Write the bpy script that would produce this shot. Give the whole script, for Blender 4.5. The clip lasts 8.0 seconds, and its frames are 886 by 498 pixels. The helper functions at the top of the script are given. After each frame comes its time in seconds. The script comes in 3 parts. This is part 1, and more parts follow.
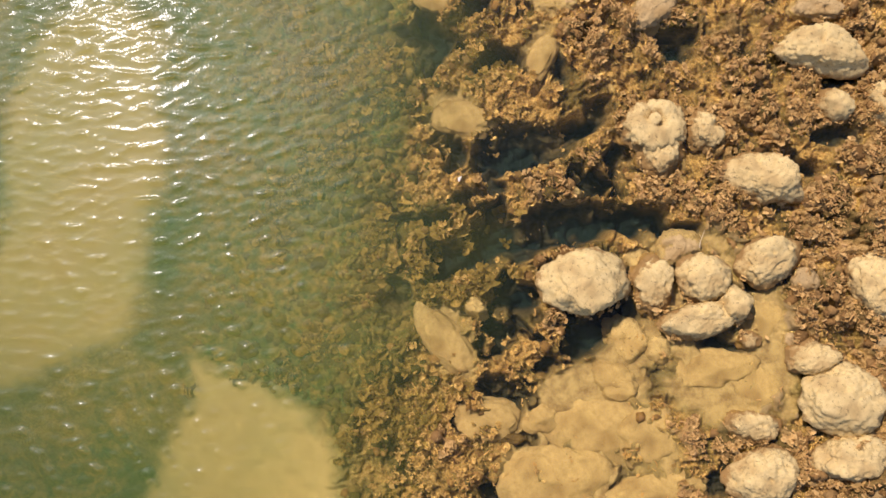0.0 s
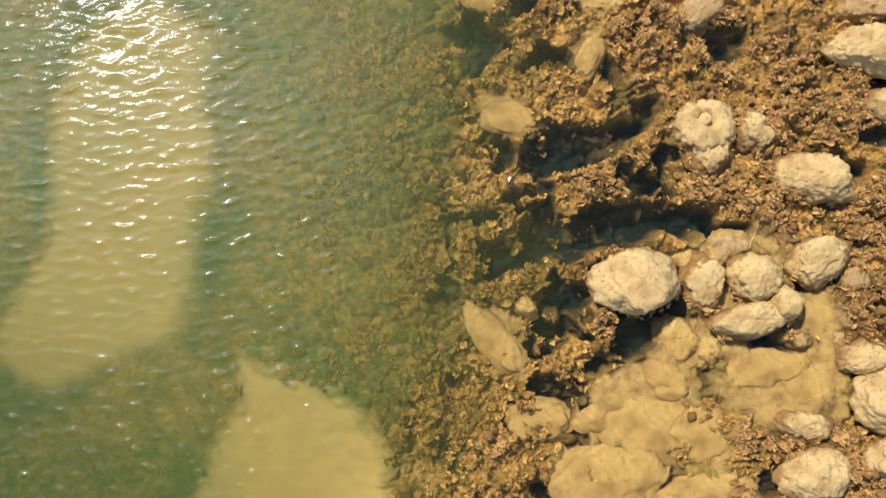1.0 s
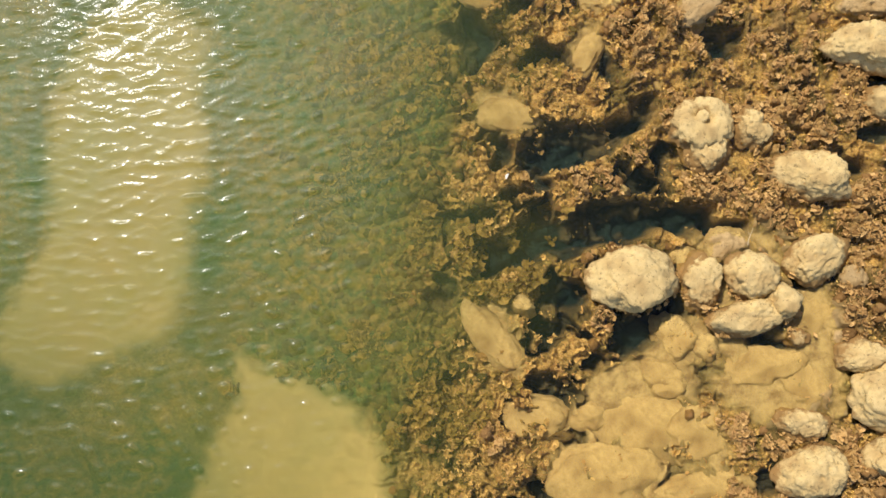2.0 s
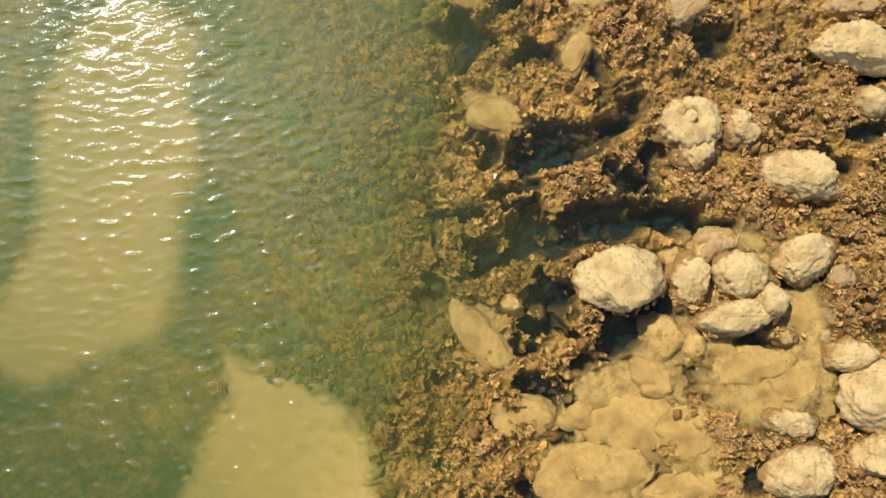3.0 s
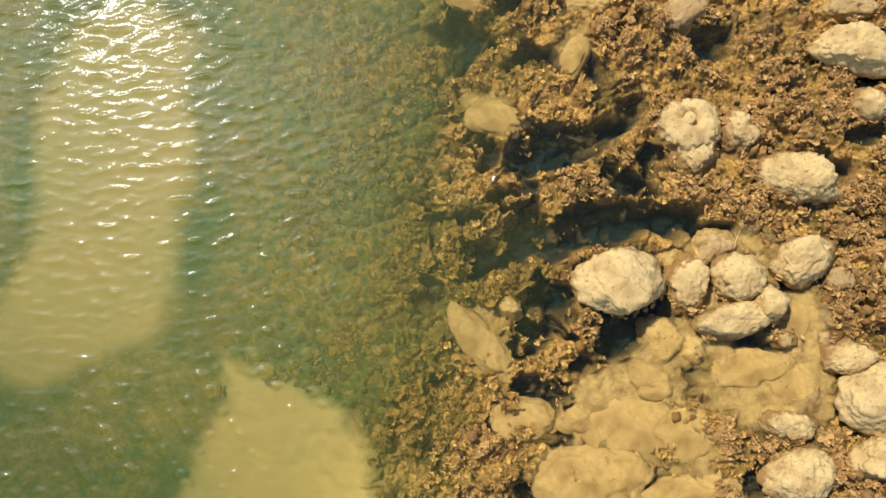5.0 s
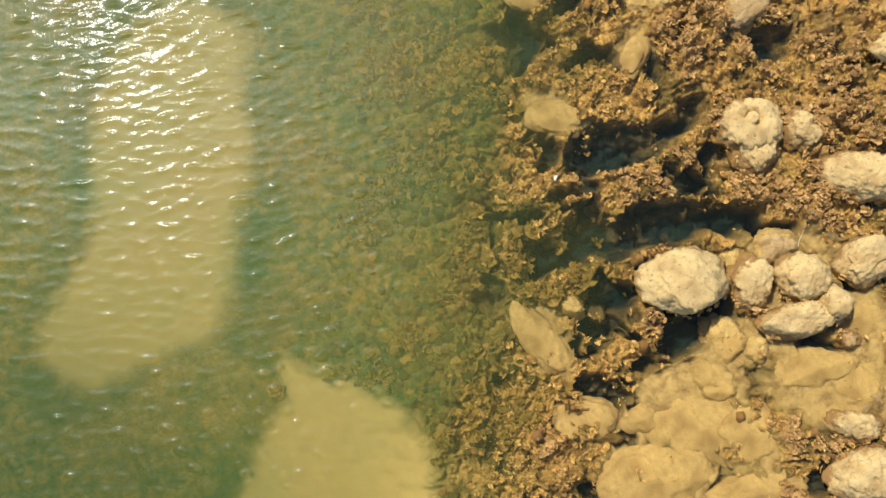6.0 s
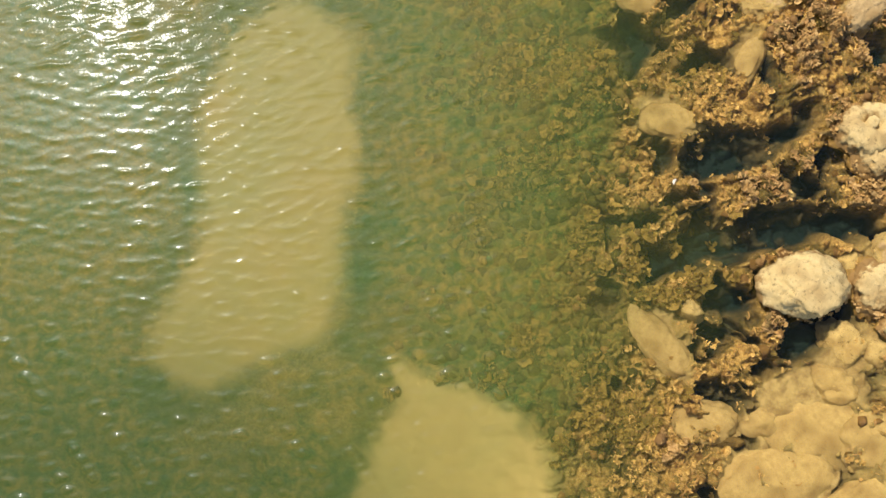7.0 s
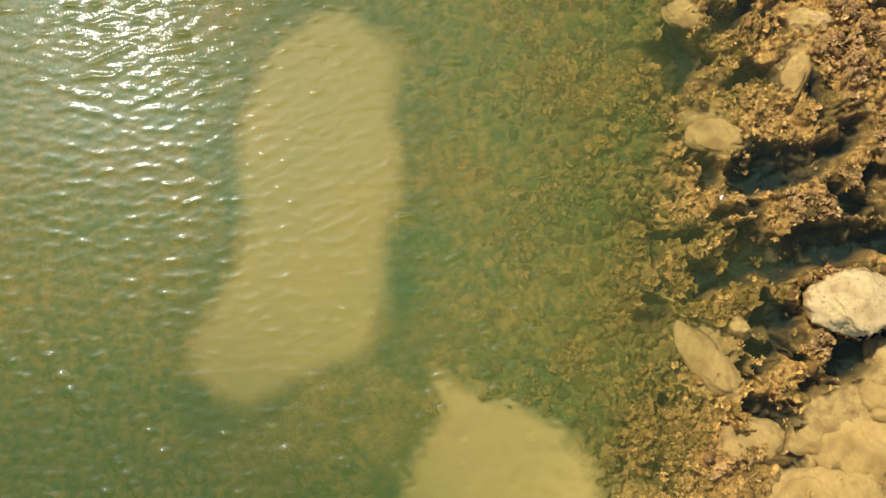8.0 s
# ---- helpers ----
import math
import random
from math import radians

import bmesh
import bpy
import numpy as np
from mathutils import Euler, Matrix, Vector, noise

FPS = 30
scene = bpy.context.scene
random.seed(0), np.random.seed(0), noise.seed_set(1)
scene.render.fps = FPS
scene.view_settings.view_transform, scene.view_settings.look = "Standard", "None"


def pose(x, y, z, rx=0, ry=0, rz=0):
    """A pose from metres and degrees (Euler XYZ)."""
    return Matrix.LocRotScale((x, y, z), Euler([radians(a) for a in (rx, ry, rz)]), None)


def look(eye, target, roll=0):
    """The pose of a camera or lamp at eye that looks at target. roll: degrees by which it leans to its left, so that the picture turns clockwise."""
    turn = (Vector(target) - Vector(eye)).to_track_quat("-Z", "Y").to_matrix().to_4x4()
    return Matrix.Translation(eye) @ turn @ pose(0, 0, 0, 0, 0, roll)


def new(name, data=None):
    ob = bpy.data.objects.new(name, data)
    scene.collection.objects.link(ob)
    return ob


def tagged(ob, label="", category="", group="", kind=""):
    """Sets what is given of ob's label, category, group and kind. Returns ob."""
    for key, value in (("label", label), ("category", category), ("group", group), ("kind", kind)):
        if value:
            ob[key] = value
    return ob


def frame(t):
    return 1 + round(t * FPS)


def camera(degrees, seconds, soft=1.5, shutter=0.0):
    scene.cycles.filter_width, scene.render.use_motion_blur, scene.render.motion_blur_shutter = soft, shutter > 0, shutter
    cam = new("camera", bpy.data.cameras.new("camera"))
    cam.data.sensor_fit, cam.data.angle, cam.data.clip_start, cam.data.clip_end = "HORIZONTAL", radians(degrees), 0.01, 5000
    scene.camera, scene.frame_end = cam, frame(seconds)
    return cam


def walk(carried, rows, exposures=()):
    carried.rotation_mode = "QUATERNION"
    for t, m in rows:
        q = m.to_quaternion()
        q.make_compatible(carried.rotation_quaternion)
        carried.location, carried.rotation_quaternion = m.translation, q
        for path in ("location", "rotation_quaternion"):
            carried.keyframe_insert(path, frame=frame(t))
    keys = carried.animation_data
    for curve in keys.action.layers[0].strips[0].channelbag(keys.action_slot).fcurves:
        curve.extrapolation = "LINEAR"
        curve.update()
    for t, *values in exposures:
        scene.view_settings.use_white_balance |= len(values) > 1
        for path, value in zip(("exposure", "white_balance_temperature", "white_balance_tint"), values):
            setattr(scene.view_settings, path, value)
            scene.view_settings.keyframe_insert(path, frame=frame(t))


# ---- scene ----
cam = camera(60.0, 8.0, soft=1.5)
PATH = [
    (0.0, pose(0.000, 0.000, 13.856, 7.05, 0.00, 0.00)),
    (0.5, pose(-0.604, 0.017, 13.875, 7.05, 0.00, -0.03)),
    (1.0, pose(-0.916, -0.004, 13.885, 7.05, 0.02, 0.00)),
    (1.5, pose(-0.913, -0.037, 13.864, 7.05, 0.01, 0.00)),
    (3.0, pose(-0.650, -0.051, 13.843, 7.05, 0.01, 0.03)),
    (3.5, pose(-0.541, -0.025, 13.843, 7.05, 0.03, 0.03)),
    (4.0, pose(-0.461, -0.025, 13.803, 7.05, 0.00, 0.08)),
    (5.5, pose(-1.000, 0.007, 13.836, 7.05, 0.02, -0.08)),
    (6.0, pose(-1.764, -0.008, 13.823, 7.05, 0.00, -0.06)),
    (6.5, pose(-2.861, 0.053, 13.850, 7.05, -0.04, -0.05)),
    (7.0, pose(-3.926, 0.042, 13.830, 7.05, 0.00, 0.19)),
    (7.5, pose(-4.632, 0.068, 13.870, 7.05, -0.02, 0.50)),
    (8.0, pose(-4.770, 0.318, 13.804, 7.05, -0.04, 0.44)),
]
walk(cam, PATH, [(0.0, -0.17, 7420, 25.0), (0.5, -0.16, 7420, 22), (1.0, -0.15, 7470, 19), (1.5, -0.14, 7520, 16), (3.0, -0.13, 7520, 14.5), (5.5, -0.11, 7520, 14), (8.0, -0.09, 7520, 13)])

# ---- light ----
SUN_WAY = Vector((-0.43, 0.45, 0.95)).normalized()
sun_data = bpy.data.lights.new("sun", "SUN")
sun_data.energy, sun_data.angle, sun_data.color = 4.0, radians(0.5), (1.0, 0.90, 0.74)
sun = new("sun", sun_data)
sun.matrix_world = look(SUN_WAY * 60, (0, 0, 0))
world = bpy.data.worlds.new("sky")
scene.world = world
world.use_nodes = True
wn = world.node_tree.nodes
sky = wn.new("ShaderNodeTexSky")
sky.sky_type, sky.sun_disc = "NISHITA", False
sky.sun_elevation = math.asin(SUN_WAY.z)
sky.sun_rotation = math.atan2(SUN_WAY.x, SUN_WAY.y)
wn["Background"].inputs["Strength"].default_value = 0.14
world.node_tree.links.new(sky.outputs["Color"], wn["Background"].inputs["Color"])


# ---- noise and shape fields over the plan ----
def lattice(ix, iy, seed):
    h = np.sin(ix * 127.1 + iy * 311.7 + seed * 74.7) * 43758.5453
    return h - np.floor(h)


def value_noise(x, y, size, seed):
    x, y = x / size, y / size
    ix, iy = np.floor(x), np.floor(y)
    fx, fy = x - ix, y - iy
    fx, fy = fx * fx * (3 - 2 * fx), fy * fy * (3 - 2 * fy)
    a, b = lattice(ix, iy, seed), lattice(ix + 1, iy, seed)
    c, d = lattice(ix, iy + 1, seed), lattice(ix + 1, iy + 1, seed)
    return a + (b - a) * fx + (c - a) * fy + (a - b - c + d) * fx * fy


def fbm(x, y, size, seed, octaves=4, gain=0.5):
    total, amount, norm = 0, 1.0, 0.0
    for i in range(octaves):
        total = total + amount * value_noise(x + 17.3 * i, y - 9.1 * i, size / 2 ** i, seed + i)
        norm += amount
        amount *= gain
    return total / norm


def chain_distance(x, y, points):
    """Distance to a chain of round cones (x, y, radius): below 0 inside."""
    best = np.full(np.shape(x), 1e9)
    for (ax, ay, ar), (bx, by, br) in zip(points, points[1:]):
        dx, dy = bx - ax, by - ay
        t = np.clip(((x - ax) * dx + (y - ay) * dy) / (dx * dx + dy * dy), 0, 1)
        best = np.minimum(best, np.hypot(x - ax - t * dx, y - ay - t * dy) - (ar + (br - ar) * t))
    return best


def smooth(lo, hi, v):
    t = np.clip((v - lo) / (hi - lo), 0, 1)
    return t * t * (3 - 2 * t)


SAND_A = [(-7.12, 5.70, 1.40), (-7.32, 4.35, 1.68), (-7.29, 2.63, 1.48), (-7.75, 1.05, 1.38), (-8.76, 0.03, 0.90)]
SAND_A_FOOT = [(-7.29, 2.63, 1.35), (-6.91, 0.89, 0.94)]
SAND_B = [(-4.74, -0.28, 0.13), (-4.15, -1.02, 0.52), (-3.84, -1.85, 1.12), (-3.70, -2.65, 1.78), (-3.75, -4.40, 2.48)]
# real pools of the bank; their floors are also coloured dark for shade
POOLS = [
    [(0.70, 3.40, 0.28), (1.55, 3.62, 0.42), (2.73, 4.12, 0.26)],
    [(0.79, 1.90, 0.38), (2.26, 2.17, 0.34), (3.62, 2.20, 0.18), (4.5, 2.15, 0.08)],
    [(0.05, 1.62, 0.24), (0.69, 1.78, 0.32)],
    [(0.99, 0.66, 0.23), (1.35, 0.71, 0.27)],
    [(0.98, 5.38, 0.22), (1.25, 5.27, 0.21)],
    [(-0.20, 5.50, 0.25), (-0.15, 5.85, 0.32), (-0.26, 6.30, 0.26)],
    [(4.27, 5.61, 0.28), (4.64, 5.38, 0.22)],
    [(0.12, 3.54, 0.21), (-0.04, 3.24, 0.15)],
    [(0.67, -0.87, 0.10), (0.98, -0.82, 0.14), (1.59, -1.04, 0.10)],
    # the largest boulder's cast shadow, drawn as a dark pool
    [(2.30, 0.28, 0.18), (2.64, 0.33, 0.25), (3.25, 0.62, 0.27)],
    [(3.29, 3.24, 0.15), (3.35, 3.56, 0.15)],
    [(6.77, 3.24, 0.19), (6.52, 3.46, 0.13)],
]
# hollows, most at boulder feet, with the shade there put in as dark colour
SHADE_CRACKS = [
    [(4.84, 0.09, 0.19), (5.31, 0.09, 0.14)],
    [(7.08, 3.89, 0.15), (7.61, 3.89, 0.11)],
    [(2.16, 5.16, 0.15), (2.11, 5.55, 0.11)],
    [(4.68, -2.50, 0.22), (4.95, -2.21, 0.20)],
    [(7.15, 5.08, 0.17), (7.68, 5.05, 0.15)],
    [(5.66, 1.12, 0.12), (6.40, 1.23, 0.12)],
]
BROWN = [(-8.13, -1.65, 0.90), (-6.54, -0.57, 0.70), (-5.44, -1.52, 0.60)]
SILT = [
    [(4.06, 0.50, 0.61), (5.59, 0.50, 0.72), (5.73, -0.81, 0.71), (4.63, -0.51, 0.81)],
    [(3.21, -0.31, 0.61), (2.68, -1.31, 1.11), (2.06, -2.29, 1.20), (3.30, -1.90, 0.85)],
    [(4.31, 1.74, 0.62), (5.24, 1.63, 0.52)],
    [(0.06, 0.50, 0.41), (0.26, -0.41, 0.30)],
    [(0.17, 4.30, 0.48), (0.59, 4.19, 0.32)],
    [(1.67, 5.29, 0.23), (2.00, 5.84, 0.26)],
    [(4.02, 3.75, 0.45), (4.05, 3.22, 0.32)],
]


def nearest(x, y, chains):
    best = np.full(np.shape(x), 1e9)
    for c in chains:
        best = np.minimum(best, chain_distance(x, y, c))
    return best


def inland(x, y):
    """How far a place lies inside the edge of the algae bank; below 0 in the open water."""
    edge = -0.9 + 0.13 * (y - 1.0) + 0.5 * np.exp(-((y - 1.8) / 1.6) ** 2)
    near = np.exp(-((x - edge) / 3.5) ** 2)
    return x - edge + near * (2.2 * (fbm(x, y, 1.6, 33, 4) - 0.5) + 0.9 * (fbm(x, y, 0.5, 37, 3) - 0.5))


def slope(x, y):
    """Mean height of the bed, without its relief."""
    return np.interp(inland(x, y), [-3000, -60, -14, -7, -4, -2, 0, 1.5, 3, 5, 7.5, 9.5, 13, 40, 3000],
                     [-30, -5, -2.3, -2.0, -1.78, -1.28, -0.50, -0.24, -0.13, -0.04, 0.05, 0.16, 0.7, 2.6, 60])


def fields(x, y):
    """Height of the bed and its covers: sand, algae, pool (with crack shade), silt, each 0 to 1."""
    wx = x + 0.5 * (fbm(x, y, 1.1, 5) - 0.5) + 0.18 * (fbm(x, y, 0.25, 15, 2) - 0.5)
    wy = y + 0.5 * (fbm(x, y, 1.1, 9) - 0.5) + 0.18 * (fbm(x, y, 0.25, 19, 2) - 0.5)
    d_sand = np.minimum(nearest(wx, wy, [SAND_A, SAND_A_FOOT]), chain_distance(wx, wy, SAND_B))
    sand = 1 - smooth(-0.30, 0.26, d_sand)
    px, py = wx + 0.3 * (fbm(x, y, 0.35, 25, 2) - 0.5), wy + 0.3 * (fbm(x, y, 0.35, 29, 2) - 0.5)
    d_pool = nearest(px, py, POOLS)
    d_shade = nearest(px, py, SHADE_CRACKS)
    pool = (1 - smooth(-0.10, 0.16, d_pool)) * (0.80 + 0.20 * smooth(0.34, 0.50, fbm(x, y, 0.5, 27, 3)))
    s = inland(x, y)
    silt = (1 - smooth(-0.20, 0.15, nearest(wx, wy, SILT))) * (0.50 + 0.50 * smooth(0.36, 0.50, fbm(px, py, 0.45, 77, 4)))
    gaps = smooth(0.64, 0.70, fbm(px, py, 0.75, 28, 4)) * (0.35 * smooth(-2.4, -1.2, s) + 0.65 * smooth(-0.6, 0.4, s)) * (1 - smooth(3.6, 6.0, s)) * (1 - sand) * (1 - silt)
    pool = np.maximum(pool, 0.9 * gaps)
    shade_crack = 1 - smooth(-0.08, 0.10, d_shade)
    base = slope(x, y)
    algae = smooth(-1.3, 0.7, s + 1.8 * (fbm(x, y, 1.3, 35) - 0.5)) * (1 - 0.85 * silt)
    algae = np.maximum(algae, 0.42 * (1 - smooth(-0.3, 0.5, nearest(wx, wy, [BROWN]))) * (1 - sand))
    lumps = fbm(x, y, 0.75, 41, 5, 0.6) - 0.5
    billow = np.abs(2 * value_noise(px, py, 0.55, 51) - 1) + 0.5 * np.abs(2 * value_noise(px, py, 0.24, 52) - 1)
    near = smooth(-3.5, 0.6, s)
    z = base + near * (0.45 * lumps + 0.36 * (billow - 0.6)) * (1 - 0.95 * silt) * (1 - 0.9 * sand) - 0.10 * silt * near
    z = z + (1 - near) * 0.18 * (fbm(x, y, 0.6, 61) - 0.5) * (1 - sand)
    tuft = np.abs(2 * value_noise(px, py, 0.17, 55) - 1) + 0.55 * np.abs(2 * value_noise(px, py, 0.083, 56) - 1) + 0.35 * value_noise(x, y, 0.045, 57)
    z = z + near * 0.20 * (tuft - 0.7) * (1 - 0.93 * silt) * (1 - sand) * (1 - 0.7 * pool)
    z = z + 0.06 * sand
    z = z - pool * (0.55 + 0.25 * near) * smooth(-3, 0, s) - shade_crack * 0.35
    return z, sand, algae, np.maximum(pool, 0.9 * shade_crack), silt


def fringe(x, y):
    """The belt of deep green weed along the edges of the sand."""
    wx, wy = x + 0.9 * (fbm(x, y, 1.2, 63) - 0.5), y + 0.9 * (fbm(x, y, 1.2, 67) - 0.5)
    d = np.minimum(nearest(wx, wy, [SAND_A, SAND_A_FOOT]), chain_distance(wx, wy, SAND_B))
    return np.exp(-((d - 0.35) / 0.45) ** 2) * smooth(0.30, 0.55, fbm(x, y, 0.8, 65, 3))


def graded(lo, hi, step, far, growth=1.35):
    """Even steps from lo to hi, then steps that grow out to far on both sides."""
    inner = np.arange(lo, hi + step / 2, step)
    out, d = [], step
    while not out or out[-1] < far:
        d *= growth
        out.append((out[-1] if out else 0) + d)
    out = np.array(out)
    return np.concatenate([lo - out[::-1], inner, inner[-1] + out])


def finer(axis, lo, hi, step):
    """The axis with even fine steps between lo and hi."""
    return np.concatenate([axis[axis < lo - step], np.arange(lo, hi, step), axis[axis > hi]])


def sheet(name, xs, ys, height):
    """A grid mesh of quads with smooth shading."""
    gx, gy = np.meshgrid(xs, ys)
    x, y = gx.ravel(), gy.ravel()
    z = height(x, y)
    nx, ny = len(xs), len(ys)
    i = np.arange(nx * ny).reshape(ny, nx)
    quads = np.stack([i[:-1, :-1], i[:-1, 1:], i[1:, 1:], i[1:, :-1]], -1).reshape(-1, 4)
    me = bpy.data.meshes.new(name)
    me.vertices.add(len(x))
    me.vertices.foreach_set("co", np.stack([x, y, z], 1).astype(np.float32).ravel())
    me.loops.add(quads.size)
    me.loops.foreach_set("vertex_index", quads.astype(np.int32).ravel())
    me.polygons.add(len(quads))
    me.polygons.foreach_set("loop_start", np.arange(0, quads.size, 4, dtype=np.int32))
    me.polygons.foreach_set("use_smooth", np.ones(len(quads), dtype=bool))
    me.update(calc_edges=True)
    return me, x, y


# ---- materials ----
class Nodes:
    """A few shorthands for one node material."""

    def __init__(self, name, rough=0.8, specular=0.3):
        self.mat = bpy.data.materials.new(name)
        self.mat.use_nodes = True
        self.tree = self.mat.node_tree
        self.bsdf = self.tree.nodes["Principled BSDF"]
        self.bsdf.inputs["Roughness"].default_value = rough
        self.bsdf.inputs["Specular IOR Level"].default_value = specular
        self.coord = self.tree.nodes.new("ShaderNodeTexCoord").outputs["Object"]

    def link(self, a, b):
        self.tree.links.new(a, b)

    def noise(self, scale, detail=4.0, rough=0.55, vec=None):
        n = self.tree.nodes.new("ShaderNodeTexNoise")
        n.inputs["Scale"].default_value, n.inputs["Detail"].default_value = scale, detail
        n.inputs["Roughness"].default_value = rough
        self.link(vec or self.coord, n.inputs["Vector"])
        return n.outputs["Fac"]

    def cells(self, scale, feature="F1", out="Distance"):
        n = self.tree.nodes.new("ShaderNodeTexVoronoi")
        n.feature = feature
        n.inputs["Scale"].default_value = scale
        self.link(self.coord, n.inputs["Vector"])
        return n.outputs[out]

    def ramp(self, fac, *stops):
        n = self.tree.nodes.new("ShaderNodeValToRGB")
        e = n.color_ramp.elements
        while len(e) < len(stops):
            e.new(0.5)
        for el, (p, c) in zip(e, stops):
            el.position, el.color = p, (*c, 1)
        self.link(fac, n.inputs["Fac"])
        return n.outputs["Color"]

    def mix(self, fac, a, b, kind="MIX"):
        n = self.tree.nodes.new("ShaderNodeMix")
        n.data_type, n.blend_type = "RGBA", kind
        for v, k in ((fac, 0), (a, 6), (b, 7)):
            if isinstance(v, (int, float)):
                n.inputs[k].default_value = v
            elif isinstance(v, tuple):
                n.inputs[k].default_value = (*v, 1)
            else:
                self.link(v, n.inputs[k])
        return n.outputs[2]

    def math(self, op, a, b=0.0, clamp=False):
        n = self.tree.nodes.new("ShaderNodeMath")
        n.operation, n.use_clamp = op, clamp
        for v, k in ((a, 0), (b, 1)):
            if isinstance(v, (int, float)):
                n.inputs[k].default_value = v
            else:
                self.link(v, n.inputs[k])
        return n.outputs[0]

    def attribute(self, name):
        n = self.tree.nodes.new("ShaderNodeAttribute")
        n.attribute_name = name
        return n.outputs["Fac"]

    def island(self):
        return self.tree.nodes.new("ShaderNodeNewGeometry").outputs["Random Per Island"]

    def height(self):
        n = self.tree.nodes.new("ShaderNodeSeparateXYZ")
        g = self.tree.nodes.new("ShaderNodeNewGeometry")
        self.link(g.outputs["Position"], n.inputs[0])
        return n.outputs["Z"]

    def bump(self, height, strength, distance):
        n = self.tree.nodes.new("ShaderNodeBump")
        n.inputs["Strength"].default_value, n.inputs["Distance"].default_value = strength, distance
        self.link(height, n.inputs["Height"])
        self.link(n.outputs["Normal"], self.bsdf.inputs["Normal"])

    def color(self, c):
        self.link(c, self.bsdf.inputs["Base Color"])


def bed_material():
    m = Nodes("lake_bed", 0.9, 0.15)
    fine, mid, wide = m.noise(34, 5, 0.65), m.noise(5.0, 5), m.noise(0.9, 3)
    weed = m.ramp(mid, (0.30, (0.022, 0.082, 0.034)), (0.47, (0.125, 0.132, 0.040)), (0.66, (0.34, 0.238, 0.080)))
    weed = m.mix(m.ramp(wide, (0.35, (0, 0, 0)), (0.65, (1, 1, 1))), weed, m.ramp(mid, (0.32, (0.028, 0.085, 0.032)), (0.65, (0.27, 0.195, 0.062))))
    brown = m.ramp(m.noise(17, 6, 0.75), (0.28, (0.12, 0.076, 0.029)), (0.40, (0.36, 0.226, 0.088)), (0.53, (0.60, 0.398, 0.162)), (0.70, (0.80, 0.59, 0.28)))
    drab = m.ramp(m.noise(9, 6, 0.7), (0.35, (0.026, 0.040, 0.016)), (0.65, (0.24, 0.17, 0.058)))
    brown = m.mix(m.ramp(m.noise(1.6, 4), (0.42, (0, 0, 0)), (0.60, (0.9, 0.9, 0.9))), brown, drab)
    sand = m.mix(m.noise(2.6, 5, 0.6), (0.46, 0.360, 0.180), (0.56, 0.445, 0.230))
    silt = m.mix(m.ramp(m.noise(4.0, 6, 0.65), (0.35, (0, 0, 0)), (0.6, (1, 1, 1))), (0.27, 0.186, 0.090), (0.47, 0.355, 0.185))
    # near-black floor of pools, gaps and cracks: their shade put into the colour
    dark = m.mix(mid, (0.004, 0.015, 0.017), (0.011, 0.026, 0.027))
    weed = m.mix(m.math("MULTIPLY", m.attribute("fringe"), 0.85), weed, m.mix(mid, (0.010, 0.045, 0.022), (0.030, 0.095, 0.040)))
    brown = m.mix(0.55, brown, m.ramp(m.noise(48, 4, 0.7), (0.36, (0.45, 0.42, 0.38)), (0.62, (1, 1, 1))), "MULTIPLY")
    c = m.mix(m.attribute("algae"), weed, brown)
    c = m.mix(m.attribute("silt"), c, silt)
    c = m.mix(m.attribute("sand"), c, sand)
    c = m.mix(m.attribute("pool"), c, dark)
    m.color(c)
    rough = m.math("SUBTRACT", 1.0, m.attribute("sand"))
    m.bump(m.math("MULTIPLY", m.math("ADD", m.noise(16, 6, 0.7), m.math("MULTIPLY", m.cells(9), 0.6)), rough), 0.7, 0.05)
    return m.mat


